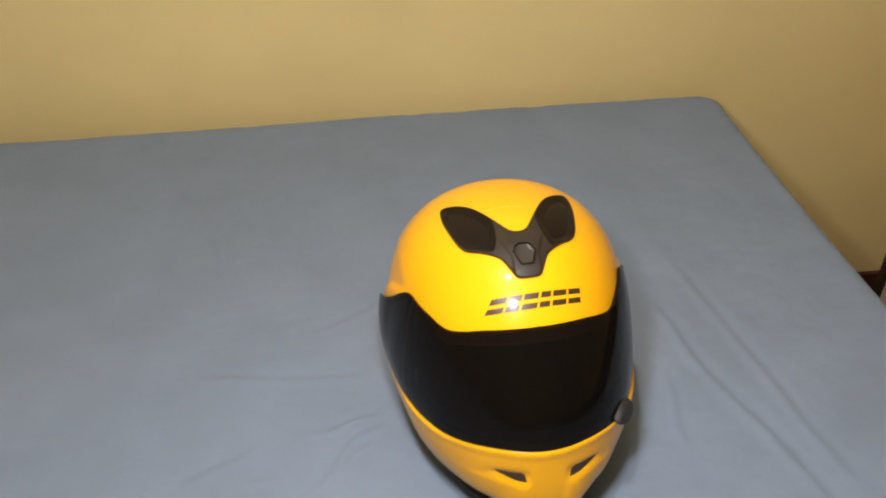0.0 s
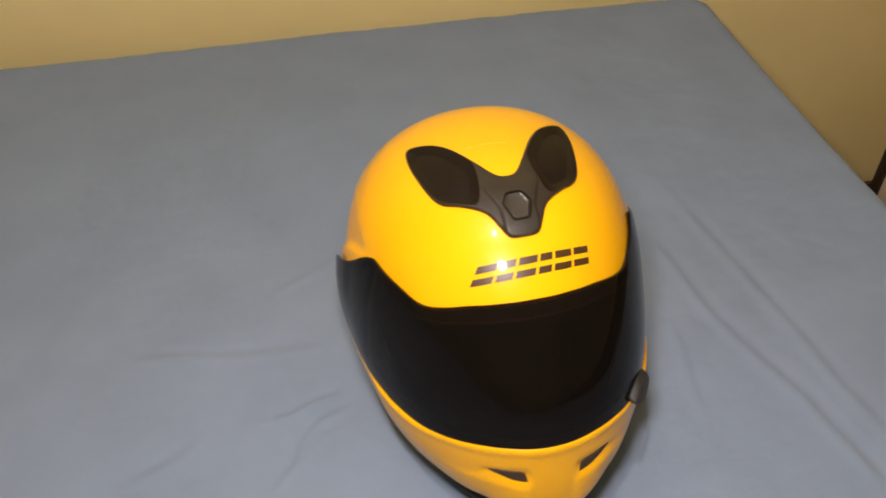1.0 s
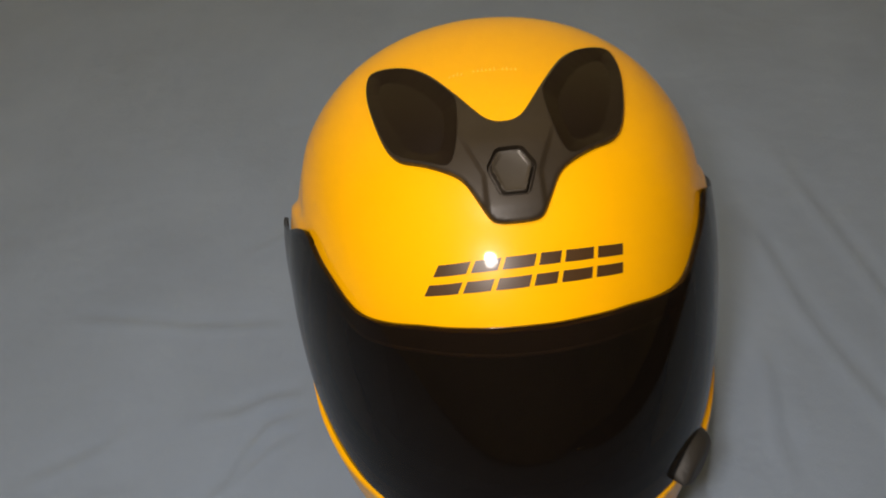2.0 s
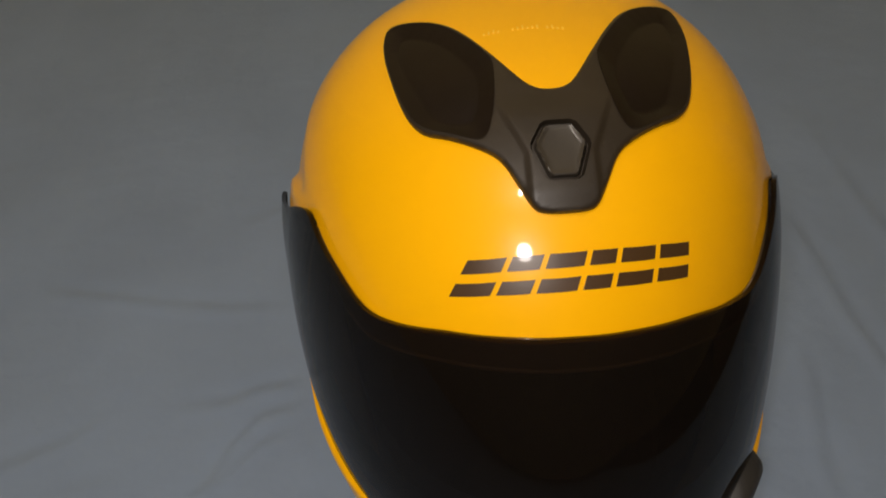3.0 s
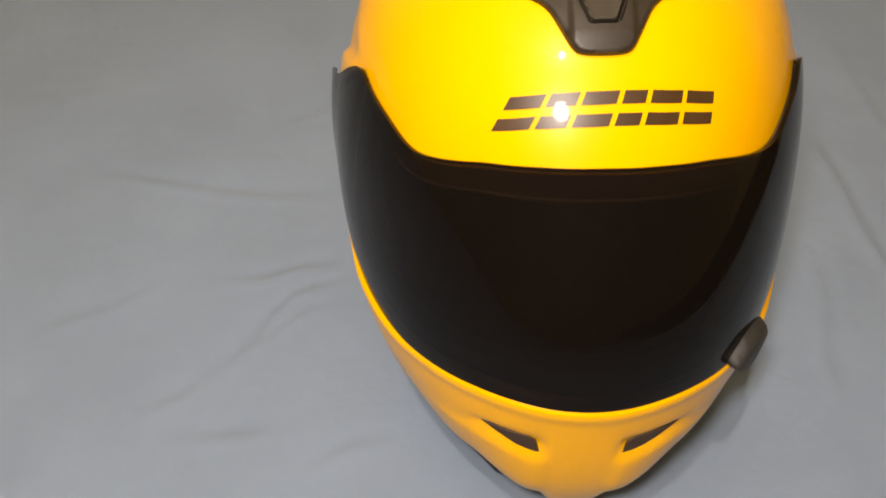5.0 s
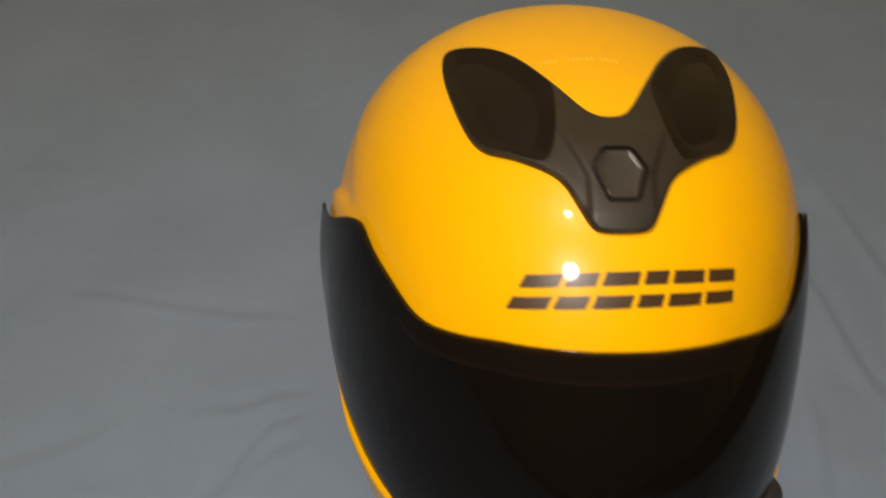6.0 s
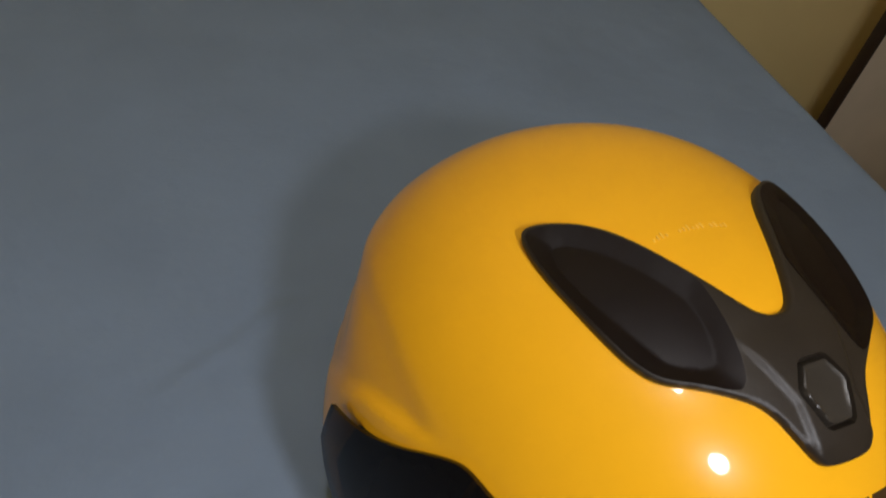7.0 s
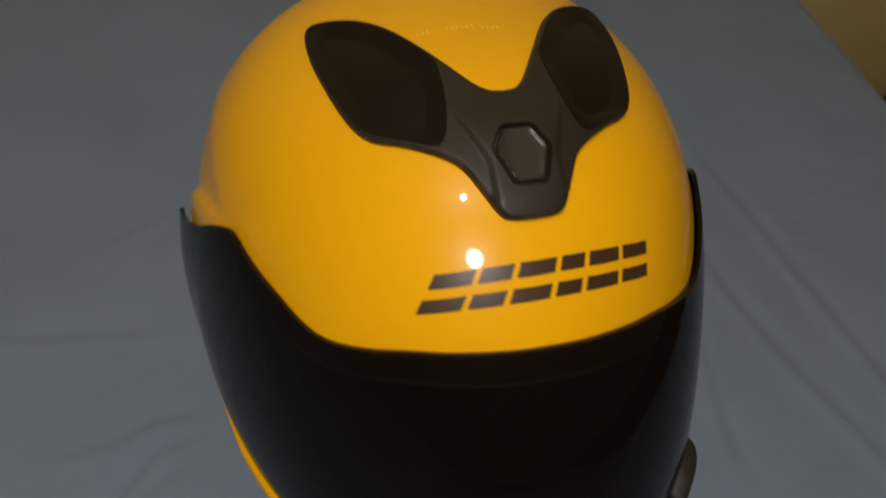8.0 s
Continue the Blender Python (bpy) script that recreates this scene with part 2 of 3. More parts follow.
def shell_off(az, el):
    """How far the painted shell stands off the plain form."""
    a = abs(az)
    o = 0.0
    low = visor_low(a)
    if a < 97 and el < visor_top(a) + 0.4:
        o = -0.0015 * ease(visor_top(a) - 0.2, visor_top(a) - 0.7, el)
    # chin bar, proud of the visor's foot, with a rounded lip under it
    chin = ease(low + 0.4, low - 0.5, el) * ease(100, 80, a)
    o = o * (1 - chin) + (0.0034 + 0.0016 * ease(24, 40, a) * ease(64, 50, a)) * chin
    if el < low:
        d = low - el
        lip = 0.0011 * math.exp(-((d - 1.3) / 1.0) ** 2) * ease(75, 40, a)
        inner = 5.0 - 0.08 * max(0.0, -9.0 - el)
        side = ease(inner - 0.4, inner + 1.0, a) * ease(60, 30, a)
        line = low - (8.3 + 0.5 * ease(14, 6, a))
        groove = -0.0024 * math.exp(-((el - line) / (0.9 + 0.9 * ease(15, 6, a))) ** 2) * side * ease(18, 13, a)
        ridge = 0.0016 * ease(line - 1.2, line - 3.2, el) * side * ease(30, 13, a)
        fold = line - 8.5 - 0.12 * a
        tuck = -0.0055 * ease(fold + 1.0, fold - 9.0, el) * side
        o += lip + groove + ridge + tuck + chin_push(a, el)
    # hollow facet over the visor's pivot, with a ledge along the visor; the hind quarter tucks in under it
    if 60 < a < 175:
        f = ease(67, 80, a) * ease(165, 128, a)
        crease, ledge = facet_crease(a), facet_ledge(a)
        inside = ease(crease + 1.2, crease - 5.0, el) * ease(ledge - 1.5, ledge + 3.0, el)
        o += f * (-0.0024 * inside * (0.6 + 0.4 * ease(crease, ledge, el)))
        o += 0.0011 * ease(68, 76, a) * ease(104, 94, a) * ease(ledge + 1.5, ledge - 1.0, el) * ease(visor_top(a) - 1.4, visor_top(a) - 0.5, el)
        o -= 0.0085 * ease(99, 127, a) * ease(32, 14, el)
    return o


def form_grid(off, steps=2.0, with_port=True):
    """The helmet's skin from the rim to the crown, open at the face."""
    bm = bmesh.new()
    half = list(np.arange(0.0, 40.0, 0.4 * steps)) + list(np.arange(40.0, 100.0, 0.7 * steps)) + list(np.arange(100.0, 180.0, steps))
    azs = [-180.0] + [-a for a in reversed(half[1:])] + half
    cols = []
    for az in azs:
        a = abs(az)
        r, low, p0, p1, t = rim(az), visor_low(min(a, 97)), port_low(min(a, 62)), port_top(min(a, 62)), visor_top(min(a, 97))
        if a > 97:
            low = low + (r + 20 - low) * ease(97, 130, a)
        low, p0 = max(low, r + 6), max(p0, r + 9)
        low = min(low, p0 - 1.5)
        t = max(t, p1 + 1.0) if a < 66 else max(t, p1 * 0.4 + 8)
        p1 = min(p1, t - 1.0) if a < 66 else min(p1, t - 2)
        p0 = min(p0, p1 - 3)
        low = min(low, p0 - 1.5)
        els = list(np.linspace(r, low - 0.6, 44, endpoint=False)) + list(np.linspace(low - 0.6, low + 0.5, 4, endpoint=False)) + list(np.linspace(low + 0.5, p0, 5, endpoint=False))
        i0 = len(els)
        els += list(np.linspace(p0, p1, 12, endpoint=False))
        i1 = len(els)
        els += list(np.linspace(p1, t - 0.75, 3, endpoint=False)) + list(np.linspace(t - 0.75, t, 5, endpoint=False)) + list(np.linspace(t, 88.5, 63))
        cols.append([bm.verts.new(at(az, e, off(az, e))) for e in els])
    n = len(cols)
    for i in range(n):
        c0, c1 = cols[i], cols[(i + 1) % n]
        inside = with_port and i < n - 1 and abs((azs[i] + azs[i + 1]) / 2) < PORT
        for k in range(len(c0) - 1):
            if inside and i0 <= k < i1:
                continue
            bm.faces.new((c0[k], c1[k], c1[k + 1], c0[k + 1]))
    pole = bm.verts.new(at(0, 90, off(0, 90)))
    for i in range(n):
        bm.faces.new((cols[i][-1], cols[(i + 1) % n][-1], pole))
    return bm


def inside_poly(x, y, poly):
    hit = False
    for (x0, y0), (x1, y1) in zip(poly, poly[1:] + poly[:1]):
        if (y0 > y) != (y1 > y) and x < (x1 - x0) * (y - y0) / (y1 - y0) + x0:
            hit = not hit
    return hit


def gap(x, y, poly):
    best = 1e9
    for (x0, y0), (x1, y1) in zip(poly, poly[1:] + poly[:1]):
        dx, dy = x1 - x0, y1 - y0
        t = min(max(((x - x0) * dx + (y - y0) * dy) / (dx * dx + dy * dy + 1e-12), 0), 1)
        best = min(best, math.hypot(x - x0 - t * dx, y - y0 - t * dy))
    return best


def rounded(poly, times=2):
    """Corner cutting, for soft outlines."""
    for _ in range(times):
        out = []
        for (x0, y0), (x1, y1) in zip(poly, poly[1:] + poly[:1]):
            out += [(0.75 * x0 + 0.25 * x1, 0.75 * y0 + 0.25 * y1), (0.25 * x0 + 0.75 * x1, 0.25 * y0 + 0.75 * y1)]
        poly = out
    return poly


def densified(poly, step):
    out = []
    for (x0, y0), (x1, y1) in zip(poly, poly[1:] + poly[:1]):
        n = max(1, int(math.hypot(x1 - x0, y1 - y0) / step))
        out += [(x0 + (x1 - x0) * i / n, y0 + (y1 - y0) * i / n) for i in range(n)]
    return out


def shrunk(poly, d):
    """A closed outline drawn in by d."""
    out = []
    n = len(poly)
    area = sum(poly[i][0] * poly[(i + 1) % n][1] - poly[(i + 1) % n][0] * poly[i][1] for i in range(n))
    for i in range(n):
        p, q = Vector(poly[i - 1]), Vector(poly[(i + 1) % n])
        t = (q - p).normalized()
        out.append((poly[i][0] - t.y * d * math.copysign(1, area), poly[i][1] + t.x * d * math.copysign(1, area)))
    return out


def patch(poly, chart, height, foot, step, lines=()):
    """A raised plate with that outline on a curved form: top, and walls down to foot; lines are closed creases in it."""
    poly = densified(poly, step)
    verts = [Vector(p) for p in poly]
    edges = [(i, (i + 1) % len(poly)) for i in range(len(poly))]
    lines = [densified(line, step) for line in lines]
    for line in lines:
        k = len(verts)
        verts += [Vector(p) for p in line]
        edges += [(k + i, k + (i + 1) % len(line)) for i in range(len(line))]
    xs, ys = [p[0] for p in poly], [p[1] for p in poly]
    y, row = min(ys) + step / 2, 0
    while y < max(ys):
        x = min(xs) + step * (0.5 if row % 2 else 1.0)
        while x < max(xs):
            if inside_poly(x, y, poly) and gap(x, y, poly) > 0.5 * step and all(gap(x, y, line) > 0.4 * step for line in lines):
                verts.append(Vector((x, y)))
            x += step
        y += step * 0.87
        row += 1
    vs, _, faces, _, _, _ = delaunay_2d_cdt(verts, edges, [], 1, 1e-7)
    bm = bmesh.new()
    tops = [bm.verts.new(chart(v.x, v.y, height(v.x, v.y, gap(v.x, v.y, poly)))) for v in vs]
    for f in faces:
        bm.faces.new([tops[i] for i in f])
    bmesh.ops.recalc_face_normals(bm, faces=bm.faces)
    for f in bm.faces:
        f.normal_update()
    if sum(f.normal.dot(f.calc_center_median() - MID) for f in bm.faces) < 0:
        bmesh.ops.reverse_faces(bm, faces=bm.faces)
    flat = {v: p for v, p in zip(tops, vs)}
    walls = {}
    for e in [e for e in bm.edges if e.is_boundary]:
        loop = e.link_loops[0]
        a, b = loop.vert, loop.link_loop_next.vert
        for v in (a, b):
            if v not in walls:
                p = flat[v]
                walls[v] = bm.verts.new(chart(p.x, p.y, foot))
        bm.faces.new((b, a, walls[a], walls[b]))
    return bm


def mirrored(half):
    """A closed outline from its half with x >= 0, listed from the middle to the middle."""
    return half + [(-x, y) for x, y in reversed(half) if x > 1e-6]


# ---------------------------------------------------------------- helmet
helmet = thing("motorcycle_helmet", (0, 0, BED), "glossy yellow full-face motorcycle helmet with closed smoked visor on the bed", "helmet")

shell = part("shell", form_grid(shell_off), YELLOW, helmet, "glossy orange-yellow painted shell", angle=60)
solid = shell.modifiers.new("thickness", "SOLIDIFY")
solid.thickness, solid.offset = 0.004, -1.0
liner_skin = form_grid(lambda az, el: -0.022, steps=4.0, with_port=True)
bmesh.ops.holes_fill(liner_skin, edges=[e for e in liner_skin.edges if e.is_boundary and max(v.co.z for v in e.verts) < 0.05], sides=0)
liner = part("liner", liner_skin, LINER, helmet, "black fabric inner padding", angle=60)


def eyeport(inset, off):
    """The eyeport's outline, drawn in by inset degrees."""
    e = 61.0 - inset
    pts = [at(az, visor_top(az) - 0.9 - inset, off) for az in np.linspace(-e, e, 80)]
    t, l = visor_top(e) - 0.9 - inset, visor_low(e) + 1.0 + inset
    pts += [at(e, t + (l - t) * k / 16, off) for k in range(1, 16)]
    pts += [at(az, visor_low(az) + 1.0 + inset, off) for az in np.linspace(e, -e, 80)]
    pts += [at(-e, l + (t - l) * k / 16, off) for k in range(1, 16)]
    return pts


def seal_mesh():
    bm = bmesh.new()
    loops = [[bm.verts.new(p) for p in eyeport(i, o)] for i, o in ((0.0, -0.0030), (0.3, -0.0008), (3.6, -0.0008), (4.0, -0.0014), (4.3, -0.0030), (4.4, -0.008))]
    n = len(loops[0])
    for a, b in zip(loops, loops[1:]):
        for k in range(n):
            bm.faces.new((a[k], a[(k + 1) % n], b[(k + 1) % n], b[k])).material_index = 0 if k < 79 else 1
    return bm


LIP = material("tan_seal_lip", (0.55, 0.37, 0.20), rough=0.6, vary=0.1, scale=60.0)
part("seal_lip", tube([at(az, visor_top(az) - 4.4, -0.0002) for az in np.linspace(-42, 42, 60)], 0.0006, 6, closed=False), LIP, helmet, "thin tan lip of the eyeport seal")
gasket = part("eyeport_gasket", seal_mesh(), SEAL, helmet, "dark brown rubber eyeport seal")
gasket.data.materials.append(LINER)
for side in (1, -1):
    plate = [(side * x, y) for x, y in [(az, visor_top(az) - 1.0) for az in range(62, 94, 4)] + [(az, visor_low(az) + 1.2) for az in range(93, 61, -4)]]
    part("side_plate", patch(plate, at, lambda x, y, g: 0.0004 + 0.0009 * ease(0.0, 1.2, g), -0.003, 2.0), RUBBER, helmet, "dark visor base plate")
part("neck_trim", tube([at(az, rim(az) - 0.5, -0.0025 + chin_push(abs(az), rim(az)) + 0.004 * ease(7, 14, abs(az)) * ease(48, 28, abs(az))) for az in range(-180, 180, 3)], 0.0055, 10), RUBBER, helmet, "black rubber lower edge trim")


def visor_mesh():
    bm = bmesh.new()
    azs = list(np.linspace(-97, 97, 150))
    rows = 40
    layers = []
    for off in (0.0034, 0.0012):
        cols = []
        for az in azs:
            t, l = visor_top(az), visor_low(az)
            flare = 0.0022 * ease(78, 94, abs(az))
            cols.append([bm.verts.new(at(az, l + (t - l) * k / rows, off + flare)) for k in range(rows + 1)])
        layers.append(cols)
    for s, cols in enumerate(layers):
        for i in range(len(cols) - 1):
            for k in range(rows):
                q = (cols[i][k], cols[i + 1][k], cols[i + 1][k + 1], cols[i][k + 1])
                bm.faces.new(q if s == 0 else q[::-1]).material_index = s
    o, n = layers
    for i in range(len(azs) - 1):
        bm.faces.new((o[i][rows], o[i + 1][rows], n[i + 1][rows], n[i][rows]))
        bm.faces.new((o[i + 1][0], o[i][0], n[i][0], n[i + 1][0]))
    for k in range(rows):
        bm.faces.new((o[0][k], o[0][k + 1], n[0][k + 1], n[0][k]))
        bm.faces.new((o[-1][k + 1], o[-1][k], n[-1][k], n[-1][k + 1]))
    return bm


visor = part("visor", visor_mesh(), VISOR, helmet, "closed dark smoked visor")
visor.data.materials.append(VISOR_IN)

# lifting tab at the visor's lower corner
TAB = rounded([(23.4, -0.4), (29.5, 1.4), (36.5, -3.5), (37.5, -8.0), (34.5, -10.0), (28.5, -7.0), (23.6, -2.4)], 2)
part("visor_tab", patch(TAB, at, lambda x, y, g: 0.004 + 0.0062 * math.sqrt(max(0.0, 1 - (1 - min(g / 1.6, 1)) ** 2)), 0.002, 0.45), TAB_PLASTIC, visor, "dark grey plastic lifting tab")

# top vent
VENT = mirrored([(0.0, 0.155), (0.030, 0.160), (0.062, 0.188), (0.13, 0.305), (0.235, 0.482), (0.315, 0.575), (0.40, 0.635), (0.49, 0.682), (0.545, 0.690), (0.562, 0.640), (0.525, 0.485),
                 (0.455, 0.310), (0.395, 0.175), (0.355, 0.112), (0.315, 0.078), (0.25, 0.053), (0.160, 0.003), (0.125, -0.030), (0.098, -0.085), (0.072, -0.138), (0.052, -0.153), (0.0, -0.156)])
VENT = densified(rounded(VENT, 2), 0.0062)
PANEL = rounded([(0.140, 0.300), (0.232, 0.446), (0.318, 0.558), (0.40, 0.616), (0.520, 0.668), (0.545, 0.632), (0.510, 0.48), (0.443, 0.31), (0.383, 0.182), (0.345, 0.120), (0.305, 0.088),
                 (0.240, 0.060), (0.186, 0.032), (0.160, 0.032), (0.143, 0.070), (0.132, 0.155), (0.132, 0.250)], 1)
FLOOR = rounded([(0.185, 0.265), (0.285, 0.420), (0.360, 0.50), (0.455, 0.56), (0.468, 0.535), (0.465, 0.470), (0.410, 0.33), (0.345, 0.21), (0.300, 0.130), (0.275, 0.108), (0.215, 0.082), (0.192, 0.085),
                 (0.180, 0.115), (0.172, 0.190)], 1)
PANEL, FLOOR = densified(PANEL, 0.012), densified(FLOOR, 0.012)
HEX = [(0.030, 0.046), (0.057, -0.004), (0.031, -0.078), (-0.031, -0.078), (-0.057, -0.004), (-0.030, 0.046)]
HEX = rounded(densified(HEX, 0.016), 1)
SEAT = shrunk(HEX, -0.009)
SEAT_IN = shrunk(HEX, -0.0055)


def flank(y, out):
    """Half the width of the vent's raised middle."""
    return 0.064 + out + 0.42 * max(0.0, y + 0.02)


MIDDLE = [[(flank(y, o), y) for y in np.linspace(lo, 0.125, 12)] for o, lo in ((0.0, -0.125), (0.018, -0.085))]
MIDDLE = [side + [(-x, y) for x, y in reversed(side)] for side in MIDDLE]


def vent_height(x, y, g):
    h = 0.0010 + 0.0023 * math.sqrt(max(0.0, 1 - (1 - min(g / 0.012, 1)) ** 2))
    a = abs(x)
    if inside_poly(a, y, PANEL):
        d = gap(a, y, PANEL)
        e = 0.0 if inside_poly(a, y, FLOOR) else gap(a, y, FLOOR)
        h -= 0.0026 * d / (d + e + 1e-9)
    h += 0.0006 * ease(0.25, 0.5, a)
    # raised middle that holds the button, with creased flanks
    h += 0.0013 * ease(flank(y, 0.018), flank(y, 0.0), a) * ease(-0.150, -0.10, y) * ease(0.150, 0.060, y)
    if inside_poly(x, y, SEAT):
        h -= 0.0030 * min(gap(x, y, SEAT) / 0.0035, 1.0)
    return h


def button_height(x, y, g):
    edge = math.sqrt(max(0.0, 1 - (1 - min(g / 0.006, 1)) ** 2))
    return 0.0034 + 0.0016 * edge - 0.0011 * ease(0.005, 0.012, g) * max(0.0, 1 - (x * x + (y + 0.014) ** 2) / 0.0042)


LEFT_PANEL, LEFT_FLOOR = [[(-x, y) for x, y in line] for line in (PANEL, FLOOR)]
vent = part("top_vent", patch(VENT, crown, vent_height, -0.001, 0.0062, (SEAT, SEAT_IN, PANEL, LEFT_PANEL, FLOOR, LEFT_FLOOR, shrunk(VENT, 0.004), shrunk(VENT, 0.010), *MIDDLE)), DARK_PLASTIC, helmet, "matt dark brown-grey V-shaped plastic vent", angle=38)
for outline, ground in ((PANEL, FLOOR), (LEFT_PANEL, LEFT_FLOOR)):
    part("vent_insert", patch(outline, crown, lambda x, y, g: vent_height(x, y, 1.0) + 0.0003, 0.0, 0.008, (ground,)), INSERT_PLASTIC, vent, "brown-black satin vent insert")
part("vent_button", patch(HEX, crown, button_height, 0.001, 0.005, (shrunk(HEX, 0.006),)), HEX_PLASTIC, vent, "dark hexagonal push button")
# brand mark over the visor, as two rows of plain slanted bars
MARK = ((-19.9, -13.0), (-12.0, -6.6), (-5.6, 0.8), (1.8, 6.2), (7.2, 13.4), (14.4, 20.4))


def brand_bar(a0, a1, v0, v1):
    pts = []
    for u, v in ((0, v0), (1, v0), (1, v1), (0, v1)):
        az = a0 + (a1 - a0) * u + 2.2 * v
        pts.append((az, 42.1 - 0.0046 * (az - 1.5) ** 2 + 4.3 * v))
    return pts


for a0, a1 in MARK:
    for v0, v1 in ((-0.02, 0.36), (0.64, 1.04)):
        part("mark_bar", patch(brand_bar(a0, a1, v0, v1), at, lambda x, y, g: 0.0004, -0.0002, 0.6), PRINT, helmet, "dark brown printed bar", smooth=False)

# chin intake openings, as dark plates: the shade inside is put into the colour
for side in (1, -1):
    slot = [(side * x, y) for x, y in ((14.8, -7.5), (10.0, -6.9), (7.5, -6.6), (6.5, -7.3), (5.5, -10.4), (9.5, -9.1))]
    part("chin_vent", patch(slot, at, lambda x, y, g: 0.0025 + chin_push(abs(x), y), -0.004, 0.5), VOID, helmet, "slit air intake, its inner shade drawn as a dark plate", smooth=False)

# a row of fine pale ticks across the crown, painting a faint reflection
glints = bmesh.new()
for i, x in enumerate(np.linspace(-0.160, 0.080, 17)):
    if i in (4, 5, 12):
        continue
    y = 0.452 - 0.10 * x - 0.9 * x * x
    p, q = crown(x, y, 0.0001), crown(x, y + 0.010 + 0.006 * (i % 3), 0.0001)
    turn = (q - p).to_track_quat("Y", "Z").to_matrix().to_4x4()
    box(glints, (-0.00035, 0.0, -0.0002), (0.00035, (q - p).length, 0.0002), Matrix.Translation(p) @ turn)
part("glint_row", glints, GLINT_PAINT, helmet, "row of fine pale ticks painting a reflection", smooth=False)

# ---------------------------------------------------------------- bed
bed = thing("bed", (0, 0, 0), "low wooden bed with mattress, pushed against the yellow wall", "bed")
TILT = 0.0142


def right_edge(y):
    return 0.508 + 0.0767 * y + (0.0484 * y * y if y > 0 else 0.0)


def back_edge(x):
    return 0.733 - 0.0768 * x + 0.004 * math.sin(5.0 * x + 1.2)


def left_edge(y):
    return -1.45 + 0.0875 * (y + 1.0)


def front_edge(x):
    return -1.02 - 0.0875 * (x + 1.43)


# creases in the sheet: height, width, then the places that each runs through
CREASES = (
    (0.0021, 0.0080, (0.214, 0.090), (0.221, 0.045), (0.224, -0.015), (0.233, -0.060), (0.243, -0.097), (0.257, -0.140), (0.268, -0.200), (0.280, -0.270)),
    (0.0017, 0.0080, (0.270, 0.190), (0.282, 0.060), (0.289, -0.012), (0.294, -0.064), (0.297, -0.135), (0.312, -0.220)),
    (0.0014, 0.0065, (0.183, -0.030), (0.180, -0.064), (0.169, -0.107), (0.166, -0.150)),
    (0.0020, 0.0065, (-0.352, 0.052), (-0.307, 0.044), (-0.245, 0.031), (-0.203, 0.025), (-0.150, 0.024)),
    (0.0025, 0.0060, (-0.232, -0.056), (-0.192, -0.053), (-0.168, -0.043), (-0.138, -0.041)),
    (0.0028, 0.0062, (-0.214, -0.131), (-0.190, -0.104), (-0.180, -0.083), (-0.166, -0.064), (-0.135, -0.055)),
    (0.0022, 0.0055, (-0.190, -0.114), (-0.176, -0.096), (-0.166, -0.084), (-0.140, -0.072)),
    (0.0024, 0.0065, (-0.262, -0.160), (-0.229, -0.144), (-0.212, -0.128)),
    (0.0022, 0.0065, (-0.240, -0.172), (-0.200, -0.170), (-0.150, -0.163)),
    (0.0023, 0.0060, (-0.145, -0.194), (-0.121, -0.176), (-0.090, -0.169)),
    (0.0016, 0.0065, (-0.345, -0.096), (-0.310, -0.085), (-0.285, -0.074), (-0.262, -0.052)),
    (0.0016, 0.0060, (-0.292, -0.104), (-0.245, -0.106)),
    (0.0014, 0.0075, (-0.215, 0.100), (-0.170, 0.124), (-0.138, 0.140), (-0.114, 0.158), (-0.085, 0.160)),
    (0.0011, 0.0070, (-0.420, -0.150), (-0.360, -0.142), (-0.300, -0.152)),
)
FOLDS = [(*p, *q, h, w, i == 0, i == len(run) - 2, k) for k, (h, w, *run) in enumerate(CREASES) for i, (p, q) in enumerate(zip(run, run[1:]))]


def bed_height(x, y):
    z = TILT * y - 0.0006
    z += 0.0030 * noise.noise(Vector((x * 3.1, y * 3.1, 0.3))) + 0.0014 * noise.noise(Vector((x * 9.0, y * 9.0, 4.0)))
    z += 0.0009 * noise.noise(Vector((x * 26.0 + 3 * y, y * 12.0, 7.0))) + 0.0006 * noise.noise(Vector((x * 30.0 - 22 * y, y * 46.0, 2.0)))
    best = {}
    for x0, y0, x1, y1, h, w, first, last, k in FOLDS:
        if min(x0, x1) - 0.05 < x < max(x0, x1) + 0.05 and min(y0, y1) - 0.05 < y < max(y0, y1) + 0.05:
            dx, dy = x1 - x0, y1 - y0
            n = math.hypot(dx, dy)
            t = ((x - x0) * dx + (y - y0) * dy) / (n * n)
            s = ((x - x0) * dy - (y - y0) * dx) / n
            off = math.hypot(s, n * (t - min(max(t, 0.0), 1.0)))
            fade = (ease(-0.1, 0.9, t) if first else 1.0) * (ease(1.1, 0.1, t) if last else 1.0)
            if off < 5 * w and off < best.get(k, (1e9,))[0]:
                best[k] = (off, s, h * fade, w)
    for off, s, h, w in best.values():
        s = math.copysign(off, s)
        z += h * (math.exp(-(s / (0.75 * w)) ** 2) - 0.7 * math.exp(-((s + 1.3 * w) / (0.9 * w)) ** 2))
    return z


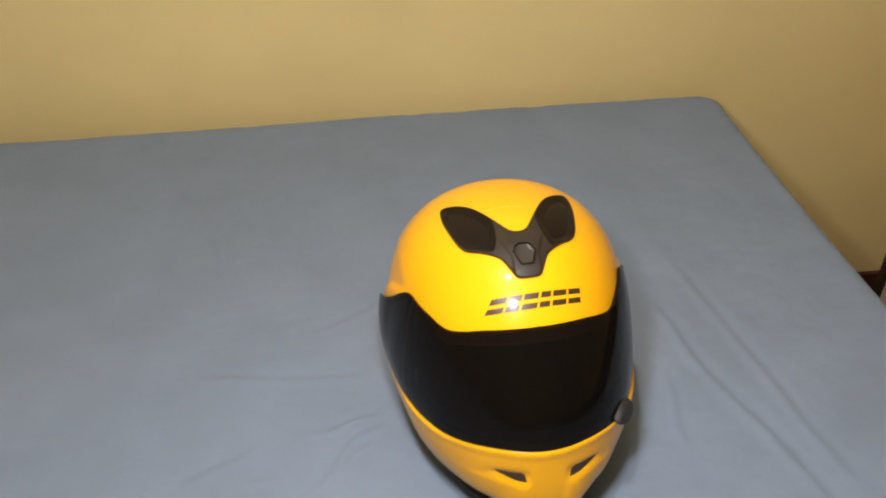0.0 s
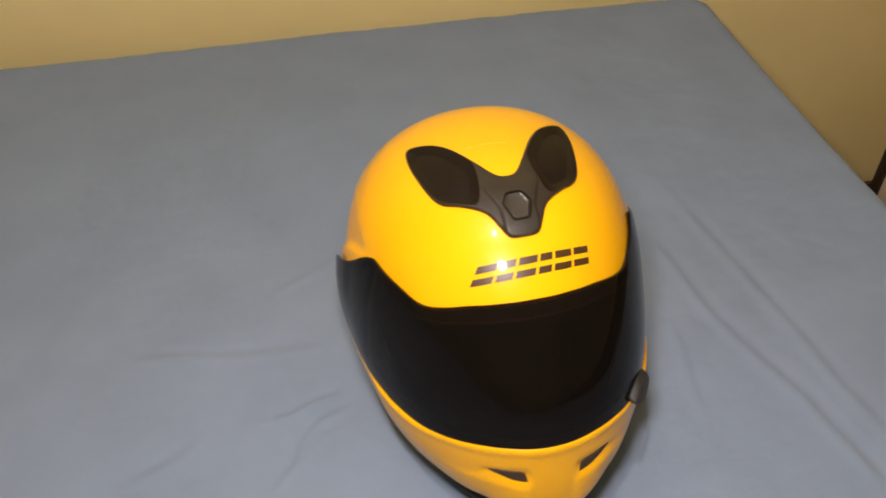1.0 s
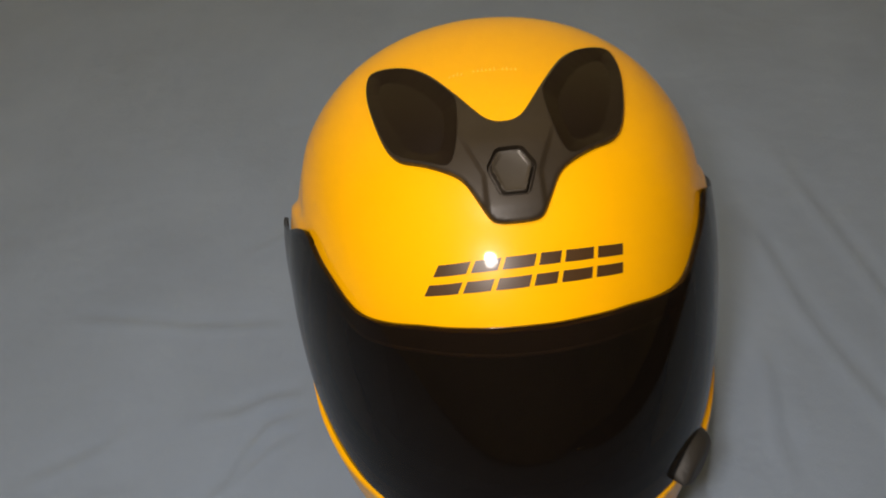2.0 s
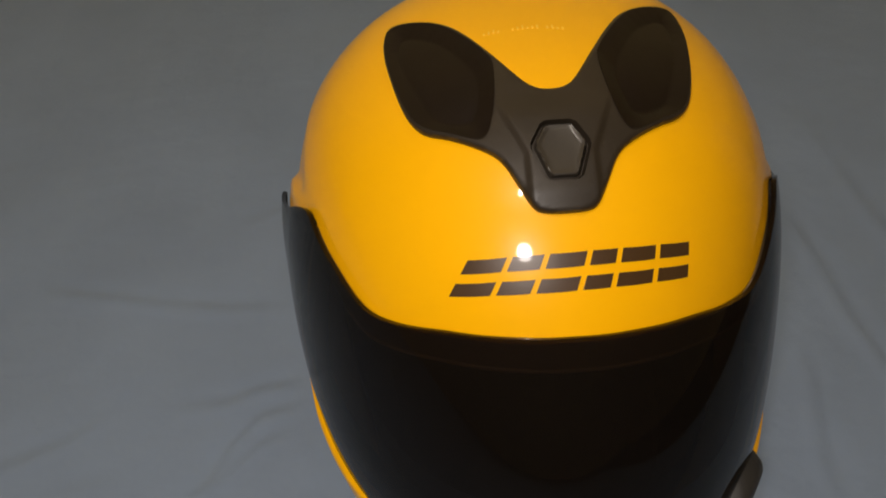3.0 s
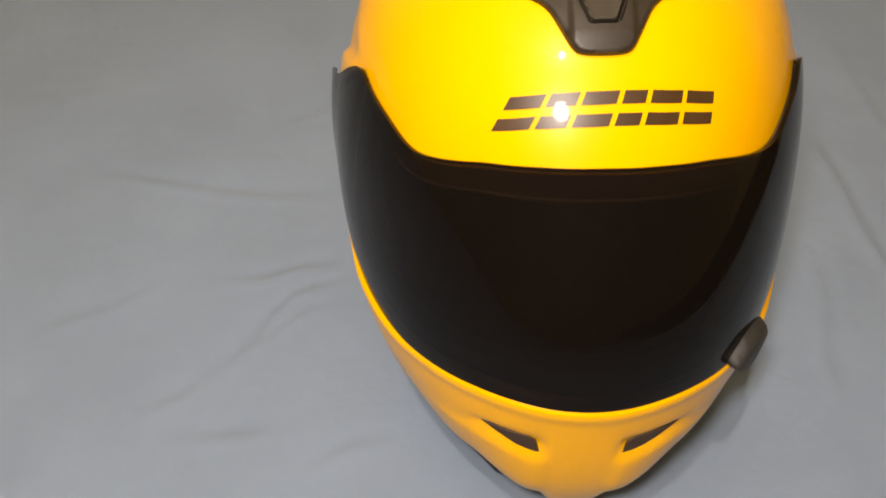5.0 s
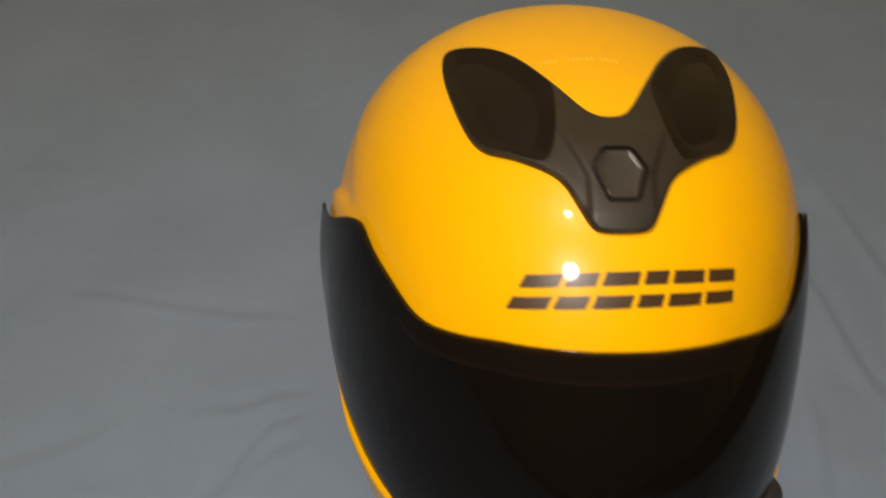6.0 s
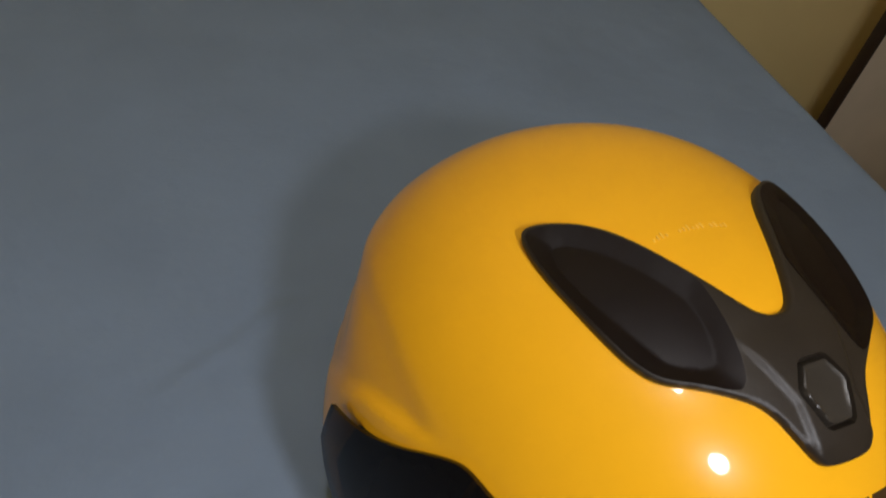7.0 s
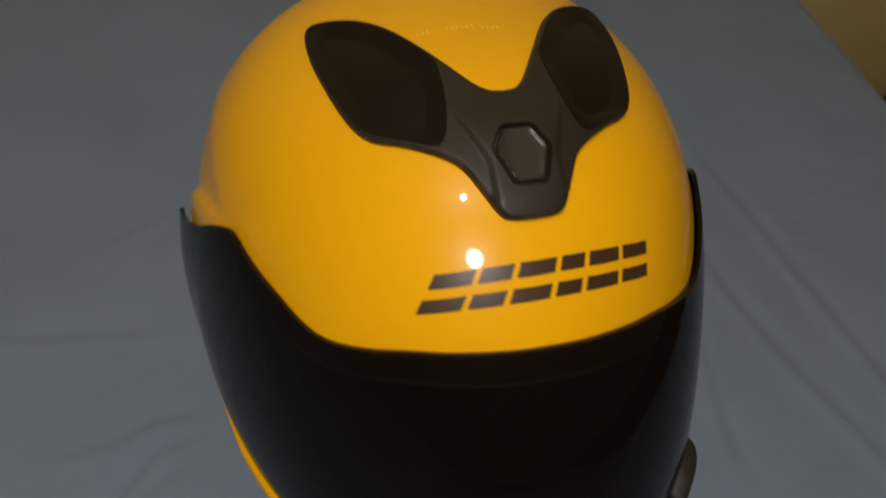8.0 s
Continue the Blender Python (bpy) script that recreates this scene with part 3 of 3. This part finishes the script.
def sheet_mesh():
    r, big, drop = 0.022, 0.05, 0.24
    xs = list(np.arange(-1.78, -0.44, 0.022)) + list(np.arange(-0.44, -0.06, 0.0042)) + list(np.arange(-0.06, 0.13, 0.010))
    xs += list(np.arange(0.13, 0.34, 0.0042)) + list(np.arange(0.34, 0.46, 0.008)) + list(np.arange(0.464, 0.90, 0.0075))
    ys = list(np.arange(-1.49, -0.30, 0.022)) + list(np.arange(-0.30, 0.20, 0.0044)) + list(np.arange(0.20, 0.64, 0.012)) + list(np.arange(0.64, 1.10, 0.009))
    bm = bmesh.new()
    grid = []
    for y in ys:
        line = []
        for x in xs:
            sx = 1 if x > -0.45 else -1
            sy = 1 if y > -0.20 else -1
            qx = x - right_edge(min(y, 0.8)) + big if sx > 0 else left_edge(y) - x + big
            qy = y - back_edge(x) + big if sy > 0 else front_edge(x) - y + big
            d = math.hypot(max(qx, 0), max(qy, 0)) + min(max(qx, qy), 0) - big
            if max(qx, 0) + max(qy, 0) > 0:
                g = Vector((max(qx, 0), max(qy, 0))).normalized()
            else:
                g = Vector((1, 0)) if qx > qy else Vector((0, 1))
            g = Vector((g.x * sx, g.y * sy))
            if d > drop:
                line.append(None)
                continue
            over = d + r
            if over <= 0:
                p = Vector((x, y, bed_height(x, y)))
            else:
                base = Vector((x - g.x * over, y - g.y * over))
                turn = min(over / r, math.pi / 2)
                down = r * (1 - math.cos(turn)) + max(0.0, over - r * math.pi / 2)
                sway = 0.006 * math.sin(38 * (x + y)) * ease(0.03, 0.2, down)
                out = r * math.sin(turn) + sway
                p = Vector((base.x + g.x * out, base.y + g.y * out, bed_height(base.x, base.y) - down))
            line.append(bm.verts.new(p))
        grid.append(line)
    for j in range(len(grid) - 1):
        for i in range(len(xs) - 1):
            q = (grid[j][i], grid[j][i + 1], grid[j + 1][i + 1], grid[j + 1][i])
            if all(q):
                bm.faces.new(q)
    return bm


part("mattress", box(bmesh.new(), (-1.34, -1.06, BED - 0.22), (0.47, 0.66, BED - 0.03), pose(0, 0, 0, 0, 0, TURN), 0.03), MATTRESS, bed, "pale mattress under the sheet")
part("bed_base", box(bmesh.new(), (-1.32, -1.04, 0.18), (0.45, 0.64, BED - 0.23), pose(0, 0, 0, 0, 0, TURN), 0.006), WOOD, bed, "brown wooden base")
for x, y in ((-1.28, -1.0), (0.38, -1.0), (-1.28, 0.57), (0.38, 0.57)):
    part("leg", box(bmesh.new(), (x, y, 0.0), (x + 0.06, y + 0.06, 0.19), pose(0, 0, 0, 0, 0, TURN), 0.004), WOOD, bed)
sheet = mesh_thing("bed_sheet", sheet_mesh(), SHEET, "lightly wrinkled blue-grey cotton sheet spread over the mattress", "bedsheet", angle=80)
sheet.location = (0, 0, BED)

# ---------------------------------------------------------------- room
ROOM = pose(0, 0, 0, 0, 0, TURN)
W0, W1, D0, D1, TOP = -3.8, 3.2, -4.6, 0.775, 2.75


def setting(name, lo, hi, mat, label, category):
    ob = mesh_thing(name, box(bmesh.new(), lo, hi), mat, label, category, "structure", smooth=False)
    ob.matrix_world = ROOM
    return ob


setting("floor", (W0, D0, -0.1), (W1, D1, 0.0), TILE, "dull brown floor beside the bed", "floor")
setting("ceiling", (W0, D0, TOP), (W1, D1, TOP + 0.1), CEIL, "white painted ceiling", "ceiling")
setting("wall_north", (W0 - 0.12, D1, -0.1), (W1 + 0.12, D1 + 0.12, TOP + 0.1), WALL, "cream-yellow painted wall behind the bed", "wall")
setting("wall_south", (W0 - 0.12, D0 - 0.12, -0.1), (W1 + 0.12, D0, TOP + 0.1), WALL, "cream-yellow painted wall", "wall")
setting("wall_west", (W0 - 0.12, D0, -0.1), (W0, D1, TOP + 0.1), WALL, "cream-yellow painted wall", "wall")
setting("wall_east", (W1, D0, -0.1), (W1 + 0.12, D1, TOP + 0.1), WALL, "cream-yellow painted wall", "wall")
setting("baseboard", (W0, D1 - 0.012, 0.0), (W1, D1, 0.09), SKIRT, "dark red-brown skirting board along the wall", "skirting board")

# beige panel beside the bed
panel = thing("cupboard_door", (0.955, 0.515, 0), "beige laminate door panel with dark brown edge, standing beside the bed", "door panel")
panel.rotation_euler = (0, 0, radians(TURN))
part("leaf", box(bmesh.new(), (0.008, 0.0, 0.0), (0.62, 0.019, 0.95), bevel=0.0015), LAMINATE, panel, "beige laminate leaf")
part("edge_strip", box(bmesh.new(), (-0.002, -0.002, 0.0), (0.008, 0.0175, 0.95), bevel=0.001), EDGE_BROWN, panel, "dark brown edging strip")

# bulb on the ceiling
bulb = thing("ceiling_bulb", (BULB[0], BULB[1], 0), "lit frosted bulb hanging from the ceiling", "lamp")
bm = bmesh.new()
bmesh.ops.create_cone(bm, segments=24, radius1=0.02, radius2=0.02, depth=TOP - 2.52, cap_ends=True, matrix=Matrix.Translation((0, 0, (TOP + 2.52) / 2)))
part("socket", bm, RUBBER, bulb)
bm = bmesh.new()
bmesh.ops.create_uvsphere(bm, u_segments=24, v_segments=14, radius=0.028, matrix=Matrix.Translation((0, 0, 2.515)) @ Matrix.Diagonal((1, 1, 1.15, 1)))
part("bulb_glass", bm, BULB_GLASS, bulb, "frosted glass bulb")
